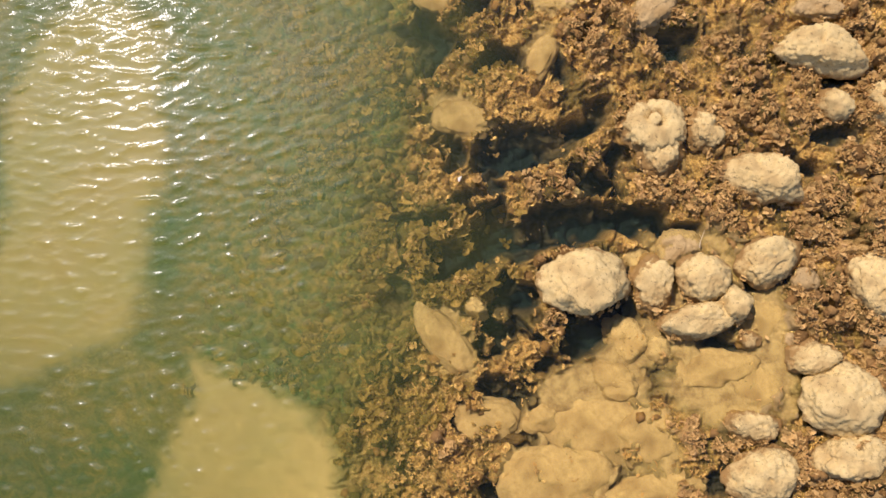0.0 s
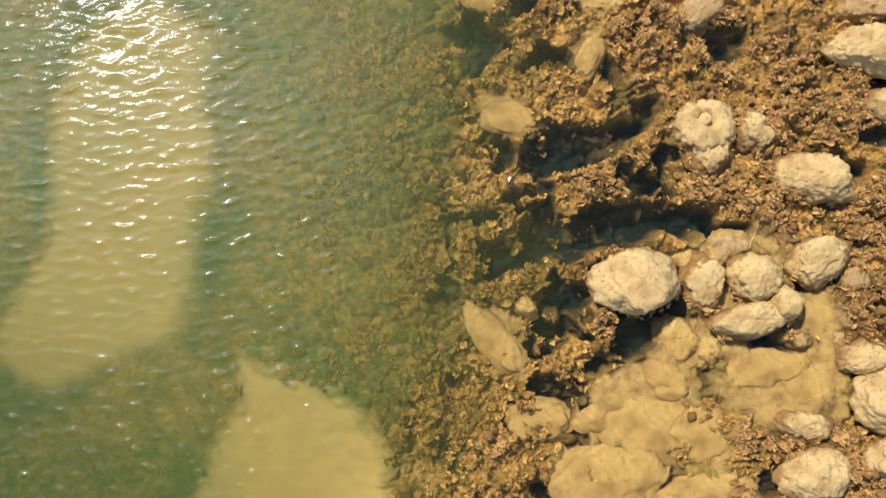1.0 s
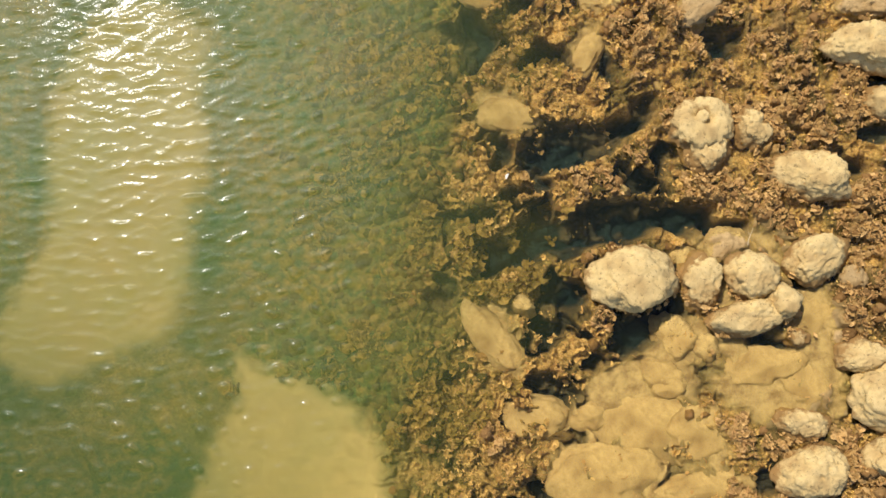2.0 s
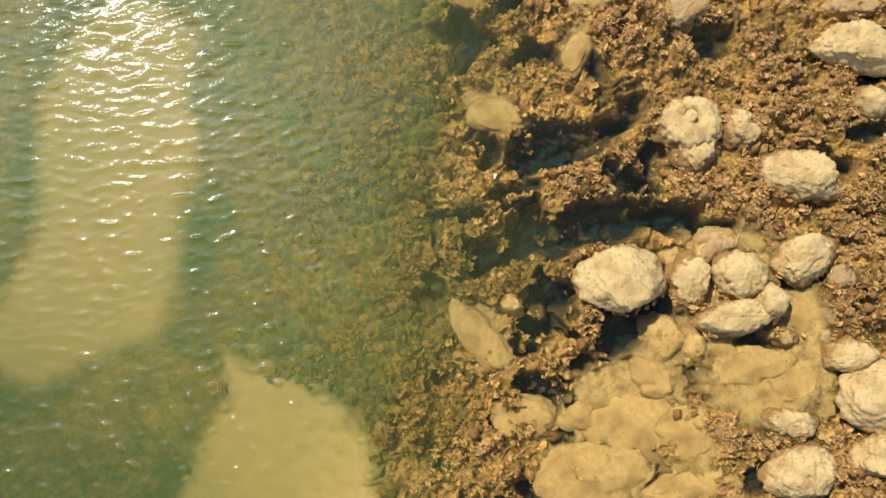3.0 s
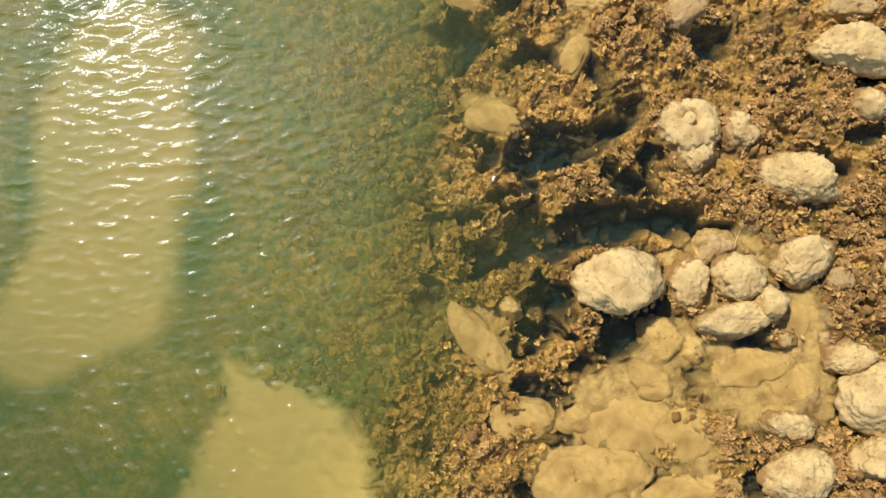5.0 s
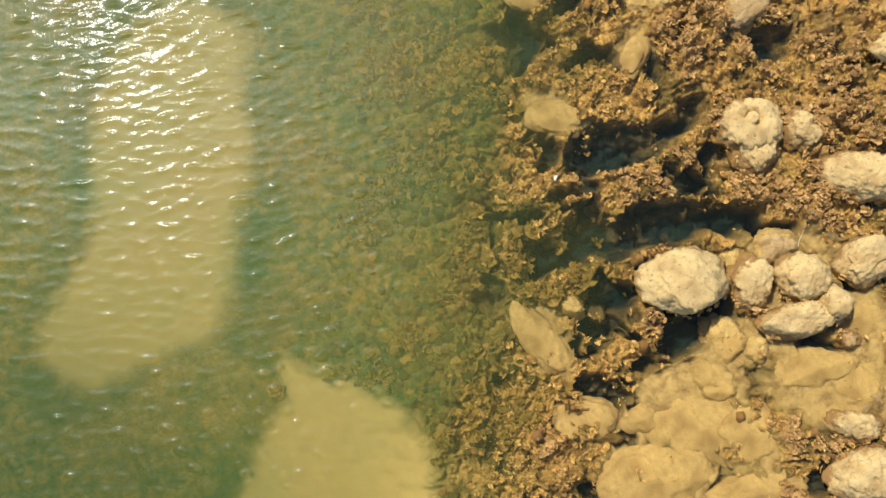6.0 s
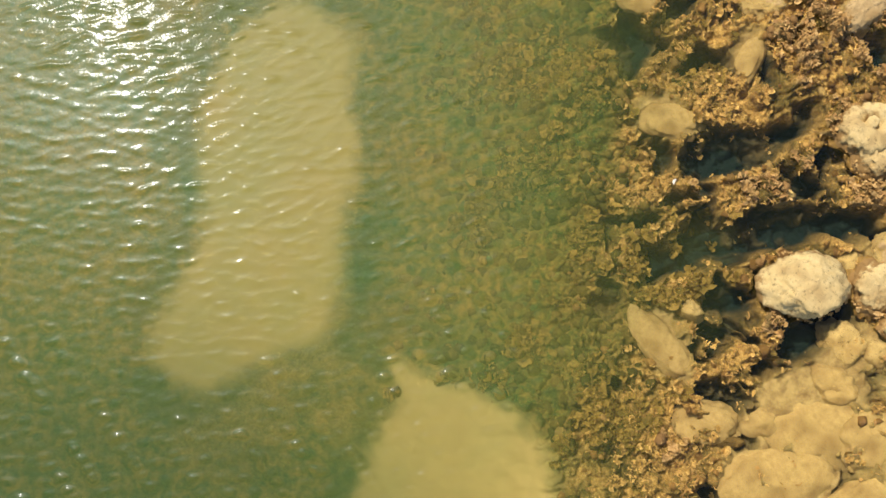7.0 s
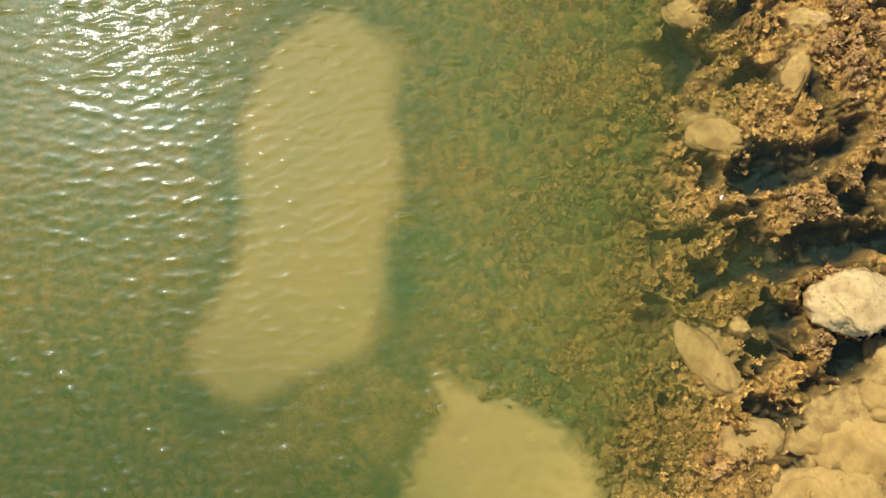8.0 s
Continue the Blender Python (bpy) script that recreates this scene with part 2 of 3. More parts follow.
def water_material():
    m = Nodes("lake_water")
    nodes, links = m.tree.nodes, m.tree.links
    nodes.remove(m.bsdf)
    glass = nodes.new("ShaderNodeBsdfRefraction")
    glass.inputs["Color"].default_value = (0.95, 0.97, 0.82, 1)
    glass.inputs["Roughness"].default_value = 0.0
    glass.inputs["IOR"].default_value = 1.33
    gloss = nodes.new("ShaderNodeBsdfGlossy")
    links.new(m.math("ADD", m.math("MULTIPLY", m.attribute("wind"), 0.24), 0.20), gloss.inputs["Roughness"])
    gloss.inputs["Color"].default_value = (0.58, 0.79, 1.0, 1)
    spark = nodes.new("ShaderNodeBsdfGlossy")
    spark.inputs["Roughness"].default_value = 0.12
    spark.inputs["Color"].default_value = (0.68, 0.80, 1.0, 1)
    sheen = nodes.new("ShaderNodeMixShader")
    sheen.inputs[0].default_value = 0.18
    links.new(gloss.outputs[0], sheen.inputs[1])
    links.new(spark.outputs[0], sheen.inputs[2])
    fres = nodes.new("ShaderNodeFresnel")
    fres.inputs["IOR"].default_value = 1.37
    bump = nodes.new("ShaderNodeBump")
    bump.inputs["Strength"].default_value, bump.inputs["Distance"].default_value = 0.13, 0.02
    links.new(m.math("MULTIPLY", m.noise(15, 2), m.attribute("wind")), bump.inputs["Height"])
    for n in (glass, gloss, spark, fres):
        links.new(bump.outputs["Normal"], n.inputs["Normal"])
    mix = nodes.new("ShaderNodeMixShader")
    cloud = nodes.new("ShaderNodeBsdfDiffuse")
    tone = m.mix(m.ramp(m.noise(0.5, 5, 0.6), (0.32, (0, 0, 0)), (0.68, (1, 1, 1))), (0.078, 0.156, 0.030), (0.176, 0.172, 0.031))
    tone = m.mix(m.attribute("darkest"), tone, (0.056, 0.102, 0.022))
    links.new(tone, cloud.inputs["Color"])
    level = nodes.new("ShaderNodeCombineXYZ")
    level.inputs["Z"].default_value = 1.0
    links.new(level.outputs[0], cloud.inputs["Normal"])
    body = nodes.new("ShaderNodeMixShader")
    links.new(m.attribute("murk"), body.inputs[0])
    links.new(glass.outputs[0], body.inputs[1])
    links.new(cloud.outputs[0], body.inputs[2])
    links.new(fres.outputs["Fac"], mix.inputs[0])
    links.new(body.outputs[0], mix.inputs[1])
    links.new(sheen.outputs[0], mix.inputs[2])
    links.new(mix.outputs[0], nodes["Material Output"].inputs["Surface"])
    return m.mat


def rock_material(name, low, high, stain, crust, spread=0.0, line=0.0, relief=1.0, pitted=0.75):
    """Pitted limestone: chalky ground, ochre stains, dark pits and an algae crust near the water line."""
    m = Nodes(name, 0.92, 0.15)
    big, mid, fine = m.noise(2.2, 5), m.noise(9, 6, 0.65), m.noise(45, 6, 0.7)
    c = m.mix(m.ramp(mid, (0.36, (0, 0, 0)), (0.62, (1, 1, 1))), low, high)
    wide = m.noise(1.1, 5, 0.6)
    c = m.mix(m.ramp(wide, (0.45, (0, 0, 0)), (0.65, (0.5, 0.5, 0.5))), c, tuple(0.5 * (p + q) for p, q in zip(low, stain)))
    c = m.mix(m.ramp(big, (0.56 - spread, (0, 0, 0)), (0.70 - spread, (0.75, 0.75, 0.75))), c, stain)
    pits = m.ramp(m.noise(13, 7, 0.75), (0.555, (0, 0, 0)), (0.64, (pitted, pitted, pitted)))
    c = m.mix(pits, c, tuple(v * 0.45 for v in stain))
    c = m.mix(0.40, c, m.mix(fine, (0.45, 0.45, 0.45), (1.0, 1.0, 1.0)), "MULTIPLY")
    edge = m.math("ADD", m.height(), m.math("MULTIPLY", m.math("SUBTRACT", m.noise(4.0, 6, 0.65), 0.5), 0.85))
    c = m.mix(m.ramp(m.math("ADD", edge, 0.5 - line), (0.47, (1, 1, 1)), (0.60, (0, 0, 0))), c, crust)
    m.color(c)
    m.bump(m.math("ADD", m.math("MULTIPLY", m.noise(15, 6, 0.7), 0.8), m.math("MULTIPLY", fine, 0.5)), relief, 0.065)
    return m.mat


def flake_material(name, darkest, dark, mid, light):
    m = Nodes(name, 0.75, 0.25)
    c = m.ramp(m.island(), (0.0, darkest), (0.3, dark), (0.65, mid), (1.0, light))
    patch = m.ramp(m.noise(1.7, 4), (0.36, (0.0, 0.0, 0.0)), (0.62, (1.0, 1.0, 1.0)))
    c = m.mix(patch, m.mix(0.5, c, dark), m.mix(0.35, c, light))
    m.color(m.mix(m.noise(30, 4), c, m.mix(0.4, c, mid)))
    m.bump(m.noise(60, 4), 0.4, 0.01)
    return m.mat


def frond_material(name, dark, mid, light, rim):
    """Fan algae: a tone for each frond, banded by growth, with a pale limy rim."""
    m = Nodes(name, 0.88, 0.08)
    c = m.ramp(m.island(), (0.0, dark), (0.45, mid), (1.0, light))
    c = m.mix(m.ramp(m.noise(22, 4, 0.6), (0.38, (0, 0, 0)), (0.66, (0.6, 0.6, 0.6))), c, dark)
    c = m.mix(m.math("MULTIPLY", m.math("POWER", m.attribute("rim"), 2.5), 0.3), c, rim)
    m.color(c)
    m.bump(m.noise(50, 4), 0.4, 0.01)
    return m.mat


FROND = frond_material("fan_algae", (0.30, 0.188, 0.072), (0.56, 0.365, 0.148), (0.74, 0.510, 0.232), (0.80, 0.58, 0.30))
# darker copy of fan_algae: dimming under deeper water put into the colour
FROND_DIMMED = frond_material("fan_algae_dimmed", (0.13, 0.100, 0.030), (0.28, 0.188, 0.060), (0.42, 0.280, 0.098), (0.46, 0.320, 0.120))
BED, WATER = bed_material(), water_material()
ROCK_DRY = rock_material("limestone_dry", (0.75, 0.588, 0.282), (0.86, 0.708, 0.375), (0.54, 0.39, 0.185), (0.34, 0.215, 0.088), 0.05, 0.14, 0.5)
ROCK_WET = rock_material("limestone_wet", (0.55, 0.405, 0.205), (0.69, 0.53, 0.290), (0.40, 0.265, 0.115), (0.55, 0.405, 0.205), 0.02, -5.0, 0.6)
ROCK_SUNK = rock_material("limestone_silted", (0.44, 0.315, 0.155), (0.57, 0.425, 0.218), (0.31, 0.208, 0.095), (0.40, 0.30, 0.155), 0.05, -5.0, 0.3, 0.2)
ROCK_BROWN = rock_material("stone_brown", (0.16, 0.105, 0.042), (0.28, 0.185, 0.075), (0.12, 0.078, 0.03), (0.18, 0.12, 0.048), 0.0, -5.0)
ALGAE = flake_material("algae", (0.34, 0.194, 0.075), (0.42, 0.245, 0.095), (0.48, 0.290, 0.118), (0.56, 0.352, 0.155))
STRAND = flake_material("dry_strand", (0.34, 0.194, 0.075), (0.42, 0.245, 0.095), (0.48, 0.290, 0.118), (0.62, 0.405, 0.185))
WEED = flake_material("weed", (0.07, 0.062, 0.018), (0.14, 0.100, 0.030), (0.25, 0.165, 0.052), (0.36, 0.24, 0.082))

# ---- ground and water ----
bed_mesh, bx, by = sheet("ground", finer(graded(-16, 10.5, 0.06, 3000), -2.4, 9.3, 0.022), finer(graded(-6.0, 9.5, 0.06, 3000), -3.6, 7.9, 0.022), lambda x, y: fields(x, y)[0])
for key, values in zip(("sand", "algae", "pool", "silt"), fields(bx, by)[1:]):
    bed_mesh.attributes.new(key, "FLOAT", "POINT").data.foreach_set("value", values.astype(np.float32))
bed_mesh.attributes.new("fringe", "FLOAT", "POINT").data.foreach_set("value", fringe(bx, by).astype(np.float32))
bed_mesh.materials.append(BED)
ground = tagged(new("ground", bed_mesh), "lake bed of sand, green weed and brown algae rising to shore", "lake bed", kind="structure")

rng = np.random.default_rng(7)
WAVES = []
for i in range(60):
    length = 0.11 * (3.3 ** rng.random())
    way = radians(97 + rng.normal(0, 19))
    WAVES.append((2 * math.pi / length * math.cos(way), 2 * math.pi / length * math.sin(way), 0.0021 * length, rng.random() * 6.28))
SWELL = []
for i in range(6):
    length, way = rng.uniform(0.36, 0.75), radians(35 + rng.normal(0, 5))
    SWELL.append((math.pi / length * math.cos(way), math.pi / length * math.sin(way), 0.0026, rng.random() * 6.28))


def wind(x, y):
    s = inland(x, y)
    gust = 0.55 + 0.9 * fbm(x, y, 3.5, 71, 2)
    return (0.20 + 0.80 * (1 - smooth(-3.6, 0.9, s))) * gust


def ripples(x, y):
    z, cross = 0, 0
    for kx, ky, a, ph in WAVES:
        z = z + a * np.sin(kx * x + ky * y + ph)
    for kx, ky, a, ph in SWELL:
        cross = cross + a * np.sin(2 * (kx * x + ky * y) + ph)
    lee = 1 - smooth(-1.5, 4.2, y)
    z = z * (1 - 0.25 * lee) + cross * (0.10 + 0.90 * lee) * smooth(0.35, 0.65, fbm(x, y, 1.6, 73, 2))
    near = 1 - smooth(16, 40, np.hypot(x + 3, y - 2))
    z = z * wind(x, y)
    return 0.0042 * (np.exp(np.clip(z / 0.0042, -3, 2)) - 1) * near


water_mesh, wx, wy = sheet("water", graded(-15.0, 8.0, 0.032, 3000), graded(-3.8, 7.6, 0.032, 3000), ripples)
water_mesh.attributes.new("wind", "FLOAT", "POINT").data.foreach_set("value", wind(wx, wy).astype(np.float32))
depth = np.maximum(0.0, -slope(wx, wy) - 0.20)
murk = np.maximum(0.67 * (1 - np.exp(-1.25 * depth)), 0.03 * (1 - np.exp(-2.2 * np.maximum(0.0, -fields(wx, wy)[0]))))
# murkier water of darker tone towards low x and y
darkest = (1 - smooth(-2.5, 2.0, wy)) * (1 - smooth(-9.0, -4.5, wx + 0.6 * wy))
murk = np.minimum(0.8, murk + 0.14 * darkest)
water_mesh.attributes.new("murk", "FLOAT", "POINT").data.foreach_set("value", murk.astype(np.float32))
water_mesh.attributes.new("darkest", "FLOAT", "POINT").data.foreach_set("value", darkest.astype(np.float32))
water_mesh.materials.append(WATER)
water = tagged(new("water", water_mesh), "clear rippled lake water glinting in the sun", "water", kind="structure")
water.visible_shadow = False


# ---- boulders ----
KINDS = {
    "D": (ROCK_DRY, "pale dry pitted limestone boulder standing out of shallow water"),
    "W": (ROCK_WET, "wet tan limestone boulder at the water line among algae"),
    "B": (ROCK_BROWN, "dark brown stone added for a dark crease by a silted block"),
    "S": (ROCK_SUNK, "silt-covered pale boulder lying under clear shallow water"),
}


DRY = []


def facets(seed, sides, soft):
    """A rounded polyhedron of broken faces: its radius in a direction of the unit sphere."""
    rnd = random.Random(seed)
    faces = []
    for i in range(sides):
        az = 2 * math.pi * (i + rnd.uniform(-0.32, 0.32)) / sides
        n = Vector((math.cos(az), math.sin(az), rnd.uniform(-0.05, 0.50))).normalized()
        faces.append((n, rnd.uniform(0.80, 1.05)))
    for i in range(2):
        az = rnd.uniform(0, 6.28)
        faces.append((Vector((math.cos(az), math.sin(az), rnd.uniform(0.9, 1.5))).normalized(), rnd.uniform(0.78, 0.92)))
    faces.append((Vector((rnd.uniform(-0.22, 0.22), rnd.uniform(-0.22, 0.22), 1)).normalized(), 0.62))
    faces.append((Vector((0, 0, -1)), 0.9))

    def radius(p):
        return sum(max(0.0, n.dot(p) / d) ** soft for n, d in faces) ** (-1 / soft)
    return radius


def boulder(kind, x, y, a, b, turn, top, seed, ring=False, taper=0.0, proud=0.12, label=""):
    """One broken, pitted boulder of half axes a and b whose top is at height top."""
    mat, usual = KINDS[kind]
    bm = bmesh.new()
    bmesh.ops.create_icosphere(bm, subdivisions=5 if max(a, b) > 0.42 and kind != "S" else 4, radius=1)
    sunk = kind == "S"
    half = max(0.32, 0.6 * min(a, b)) if not sunk else 0.24 * min(a, b) + 0.06
    rough = 0.85 if sunk else 1.0
    radius = facets(seed, 7 + seed % 3, 5.5 if sunk else 6.5)
    off = Vector((seed * 7.31, seed * 3.17, seed * 1.9))
    spots = []
    for v in bm.verts:
        p = v.co.copy()
        r = radius(p) * (1 + 0.10 * noise.noise(p * 1.3 + off) + 0.07 * noise.noise(p * 2.9 + off))
        if sunk:
            r *= 1 + 0.16 * noise.noise(p * 2.1 - off) + 0.10 * noise.noise(p * 4.7 + off)
        foot = 1.0 if p.z > 0 or sunk else 1.0 + 0.10 * min(1.0, -p.z * 1.6)
        spots.append((v, p, Vector((p.x * r * foot * (1 - taper * p.y), p.y * r * foot, p.z * r * half))))
    seen = [q for v, p, q in spots if p.z > -0.35]
    x0, x1, y0, y1 = min(q.x for q in seen), max(q.x for q in seen), min(q.y for q in seen), max(q.y for q in seen)
    for v, p, q in spots:
        q = Vector(((2 * q.x - x0 - x1) / (x1 - x0) * a, (2 * q.y - y0 - y1) / (y1 - y0) * b, q.z))
        w = q + off
        grain = rough * (0.034 * noise.noise(w * 3.1) + 0.013 * noise.noise(w * 8.5) + 0.013 * noise.noise(w * 19) + 0.012 * noise.noise(w * 41))
        edge = 1.0 - max(0.0, p.z) ** 2
        if not sunk:
            grain -= 0.22 * max(0.0, noise.noise(w * 4.5) - 0.36) + 0.12 * max(0.0, noise.noise(w * 13 - off) - 0.38)
            grain += edge * (0.040 * noise.noise(w * 11 + off) + 0.030 * noise.noise(w * 24 - off))
        if ring and p.z > 0:
            dx, dy = q.x + 0.06, q.y - 0.16
            arc = max(0.0, 1 - ((math.hypot(dx, dy) - 0.19) / 0.075) ** 2)
            grain = grain * (1 - arc) - 0.26 * arc * min(1.0, max(0.0, 0.8 + 4 * (dy + 0.7 * dx)))
        rim = 1 + rough * (0.06 * noise.noise(w * 5.5 + off) + 0.05 * noise.noise(w * 13))
        v.co = Vector((q.x * rim, q.y * rim, q.z)) + p * grain
    hi = max(v.co.z for v in bm.verts)
    for v in bm.verts:
        v.co.z -= hi
    for f in bm.faces:
        f.smooth = True
    me = bpy.data.meshes.new("boulder")
    bm.to_mesh(me)
    bm.free()
    me.materials.append(mat)
    ob = tagged(new("boulder", me), label or usual, "rock", "shore boulders")
    if sunk:
        top = min(top, float(fields(np.array([x]), np.array([y]))[0][0]) + proud)
    ob.matrix_world = pose(x, y, top * (1.45 if kind == "D" else 1.0), 0, 0, turn)
    if kind == "D":
        DRY.append((x, y, a, b, turn))
    return ob


boulder("D", 2.55, 1.12, 0.79, 0.61, -8, 0.42, 35, label="large pale pitted limestone boulder beside a dark pool")
boulder("D", 3.78, 1.08, 0.38, 0.55, 8, 0.24, 4, taper=-0.25, label="upright pale limestone stone wedged between larger boulders")
boulder("D", 4.67, 1.19, 0.46, 0.44, 40, 0.36, 6)
boulder("W", 4.29, 1.72, 0.53, 0.35, 10, 0.06, 7)
boulder("D", 5.90, 1.52, 0.63, 0.41, 30, 0.34, 8)
boulder("W", 6.57, 1.12, 0.30, 0.30, 0, 0.16, 9)
boulder("D", 4.64, 0.43, 0.78, 0.32, 12, 0.3, 10, label="long low pale limestone boulder shading the silt below")
boulder("D", 5.16, 0.71, 0.34, 0.32, 20, 0.34, 11)
boulder("W", 3.39, 0.09, 0.39, 0.47, 20, -0.01, 12)
boulder("W", 3.92, -0.15, 0.30, 0.32, 0, -0.01, 13)
boulder("D", 5.53, 0.07, 0.24, 0.20, -20, 0.12, 14)
boulder("D", 6.54, -0.24, 0.46, 0.34, 15, 0.3, 15)
boulder("D", 6.99, -0.95, 0.71, 0.61, -15, 0.45, 16, label="large angular pale limestone boulder at the stony shore")
boulder("D", 5.48, -1.48, 0.53, 0.28, -8, 0.26, 17)
boulder("D", 5.56, -2.25, 0.61, 0.45, 0, 0.36, 18)
boulder("D", 7.14, -1.98, 0.69, 0.41, 12, 0.38, 19)
boulder("D", 7.79, 1.04, 0.48, 0.63, 15, 0.36, 20)
boulder("W", 7.83, -0.03, 0.34, 0.30, 0, 0.16, 21)
boulder("D", 5.86, 3.03, 0.72, 0.44, -6, 0.36, 22, label="oval pale limestone boulder set among brown algae")
boulder("D", 4.82, 3.94, 0.36, 0.44, 20, 0.27, 25)
boulder("D", 7.04, 5.41, 0.82, 0.46, -6, 0.4, 26, taper=0.45, label="broad wedge-shaped pale limestone boulder over a dark shade-coloured hollow")
boulder("D", 7.22, 4.35, 0.35, 0.29, -50, 0.3, 27)
boulder("W", 4.01, 6.27, 0.59, 0.36, 35, 0.2, 28)
boulder("D", 8.15, 4.43, 0.35, 0.46, 0, 0.3, 29)
boulder("S", 3.07, -0.63, 0.42, 0.30, -10, -0.02, 30)
boulder("S", 4.96, -0.43, 0.81, 0.36, 8, -0.01, 31)
boulder("S", 5.76, 0.49, 0.47, 0.45, -30, -0.01, 32)
boulder("S", 5.65, -0.81, 0.60, 0.40, -40, -0.01, 33)
boulder("S", 0.81, -1.37, 0.60, 0.40, 0, -0.08, 39, label="blocky silt-covered boulder under water beside the slab")
boulder("S", 1.79, -1.33, 0.40, 0.26, 10, -0.08, 40)
boulder("S", 0.38, 4.24, 0.58, 0.34, -15, -0.10, 43, proud=0.18)
boulder("W", 0.60, 0.65, 0.27, 0.18, -20, -0.02, 44)
boulder("S", 1.90, 5.45, 0.50, 0.24, 62, -0.08, 45)
boulder("W", 2.12, 6.42, 0.49, 0.32, 0, 0.02, 46)
boulder("S", -0.17, 6.64, 0.41, 0.32, 0, -0.20, 47)
boulder("W", 7.10, 6.34, 0.57, 0.28, 0, 0.2, 48)
boulder("W", 6.46, 0.86, 0.22, 0.16, 0, 0.05, 49)
boulder("S", 3.18, -0.81, 0.34, 0.26, 0, -0.02, 50)
boulder("S", 1.40, -2.54, 0.40, 0.30, 0, -0.08, 51)
boulder("W", 2.35, 2.77, 0.27, 0.17, 10, -0.02, 52)
boulder("W", 3.56, 1.57, 0.31, 0.23, 30, -0.05, 53)
boulder("W", 7.48, -2.55, 0.39, 0.22, 0, 0.2, 54)
boulder("W", 6.28, 0.09, 0.20, 0.16, 10, 0.06, 55)
boulder("S", 2.90, -1.52, 1.15, 0.72, 12, -0.02, 71, label="broad silted limestone slab lying just under water")
boulder("S", 3.67, -1.58, 0.66, 0.56, -10, -0.02, 72, label="broad silted limestone slab lying just under water")
boulder("S", 2.01, -2.39, 1.05, 0.62, 0, -0.03, 73, label="broad silted limestone slab lying just under water")
boulder("S", 3.78, -2.59, 0.87, 0.32, 8, -0.02, 74)
# no distinct stone here: added to give the dark crease by the block
boulder("B", 1.18, -1.70, 0.34, 0.14, 5, -0.22, 78)

boulder("D", 3.92, 3.92, 0.66, 0.58, 4, 0.27, 23, ring=True, taper=-0.15, label="pale limestone boulder with a ring-shaped hollow on top")
boulder("D", 4.00, 3.44, 0.46, 0.48, 0, 0.22, 24, taper=-0.2)
boulder("S", 0.04, 0.07, 0.80, 0.36, -56, -0.06, 91, proud=0.24, label="long tan silted boulder under water at the algae edge")


# ---- cobbles and algae on the bank ----
def cobble_material(name, *tones):
    """Small stones under a thin growth, each of its own tone."""
    m = Nodes(name, 0.85, 0.25)
    info = m.tree.nodes.new("ShaderNodeObjectInfo").outputs["Random"]
    pick = m.math("FRACT", m.math("ADD", m.island(), info))
    c = m.ramp(pick, *zip((0.0, 0.4, 0.75, 0.95, 1.0), tones))
    c = m.mix(m.ramp(m.noise(14, 5, 0.65), (0.35, (0, 0, 0)), (0.7, (0.4, 0.4, 0.4))), c, tones[0])
    m.color(c)
    m.bump(m.noise(30, 6, 0.75), 1.0, 0.05)
    return m.mat


COBBLE = cobble_material("cobble", (0.30, 0.172, 0.064), (0.38, 0.222, 0.085), (0.44, 0.268, 0.108), (0.50, 0.335, 0.145), (0.60, 0.44, 0.21))
# darker, more olive set of the cobble tones for the submerged slope
OLIVE = cobble_material("olive_cobble", (0.075, 0.075, 0.022), (0.135, 0.115, 0.034), (0.21, 0.155, 0.050), (0.30, 0.21, 0.075), (0.40, 0.29, 0.12))


def stone_shapes(count, seed, subdivisions):
    """Rounded, uneven little stones of radius about 1: vertices and triangles."""
    shapes = []
    for k in range(count):
        bm = bmesh.new()
        bmesh.ops.create_icosphere(bm, subdivisions=subdivisions, radius=1)
        off = Vector((seed + 5.3 * k, 2.7 * k, 9.1))
        for v in bm.verts:
            v.co *= 1 + 0.7 * noise.noise(v.co * 1.2 + off) + 0.6 * noise.noise(v.co * 2.6 + off) + 0.4 * noise.noise(v.co * 5.1 + off)
            v.co.z *= 0.5
        shapes.append((np.array([v.co for v in bm.verts]), np.array([[w.index for w in f.verts] for f in bm.faces])))
        bm.free()
    return shapes


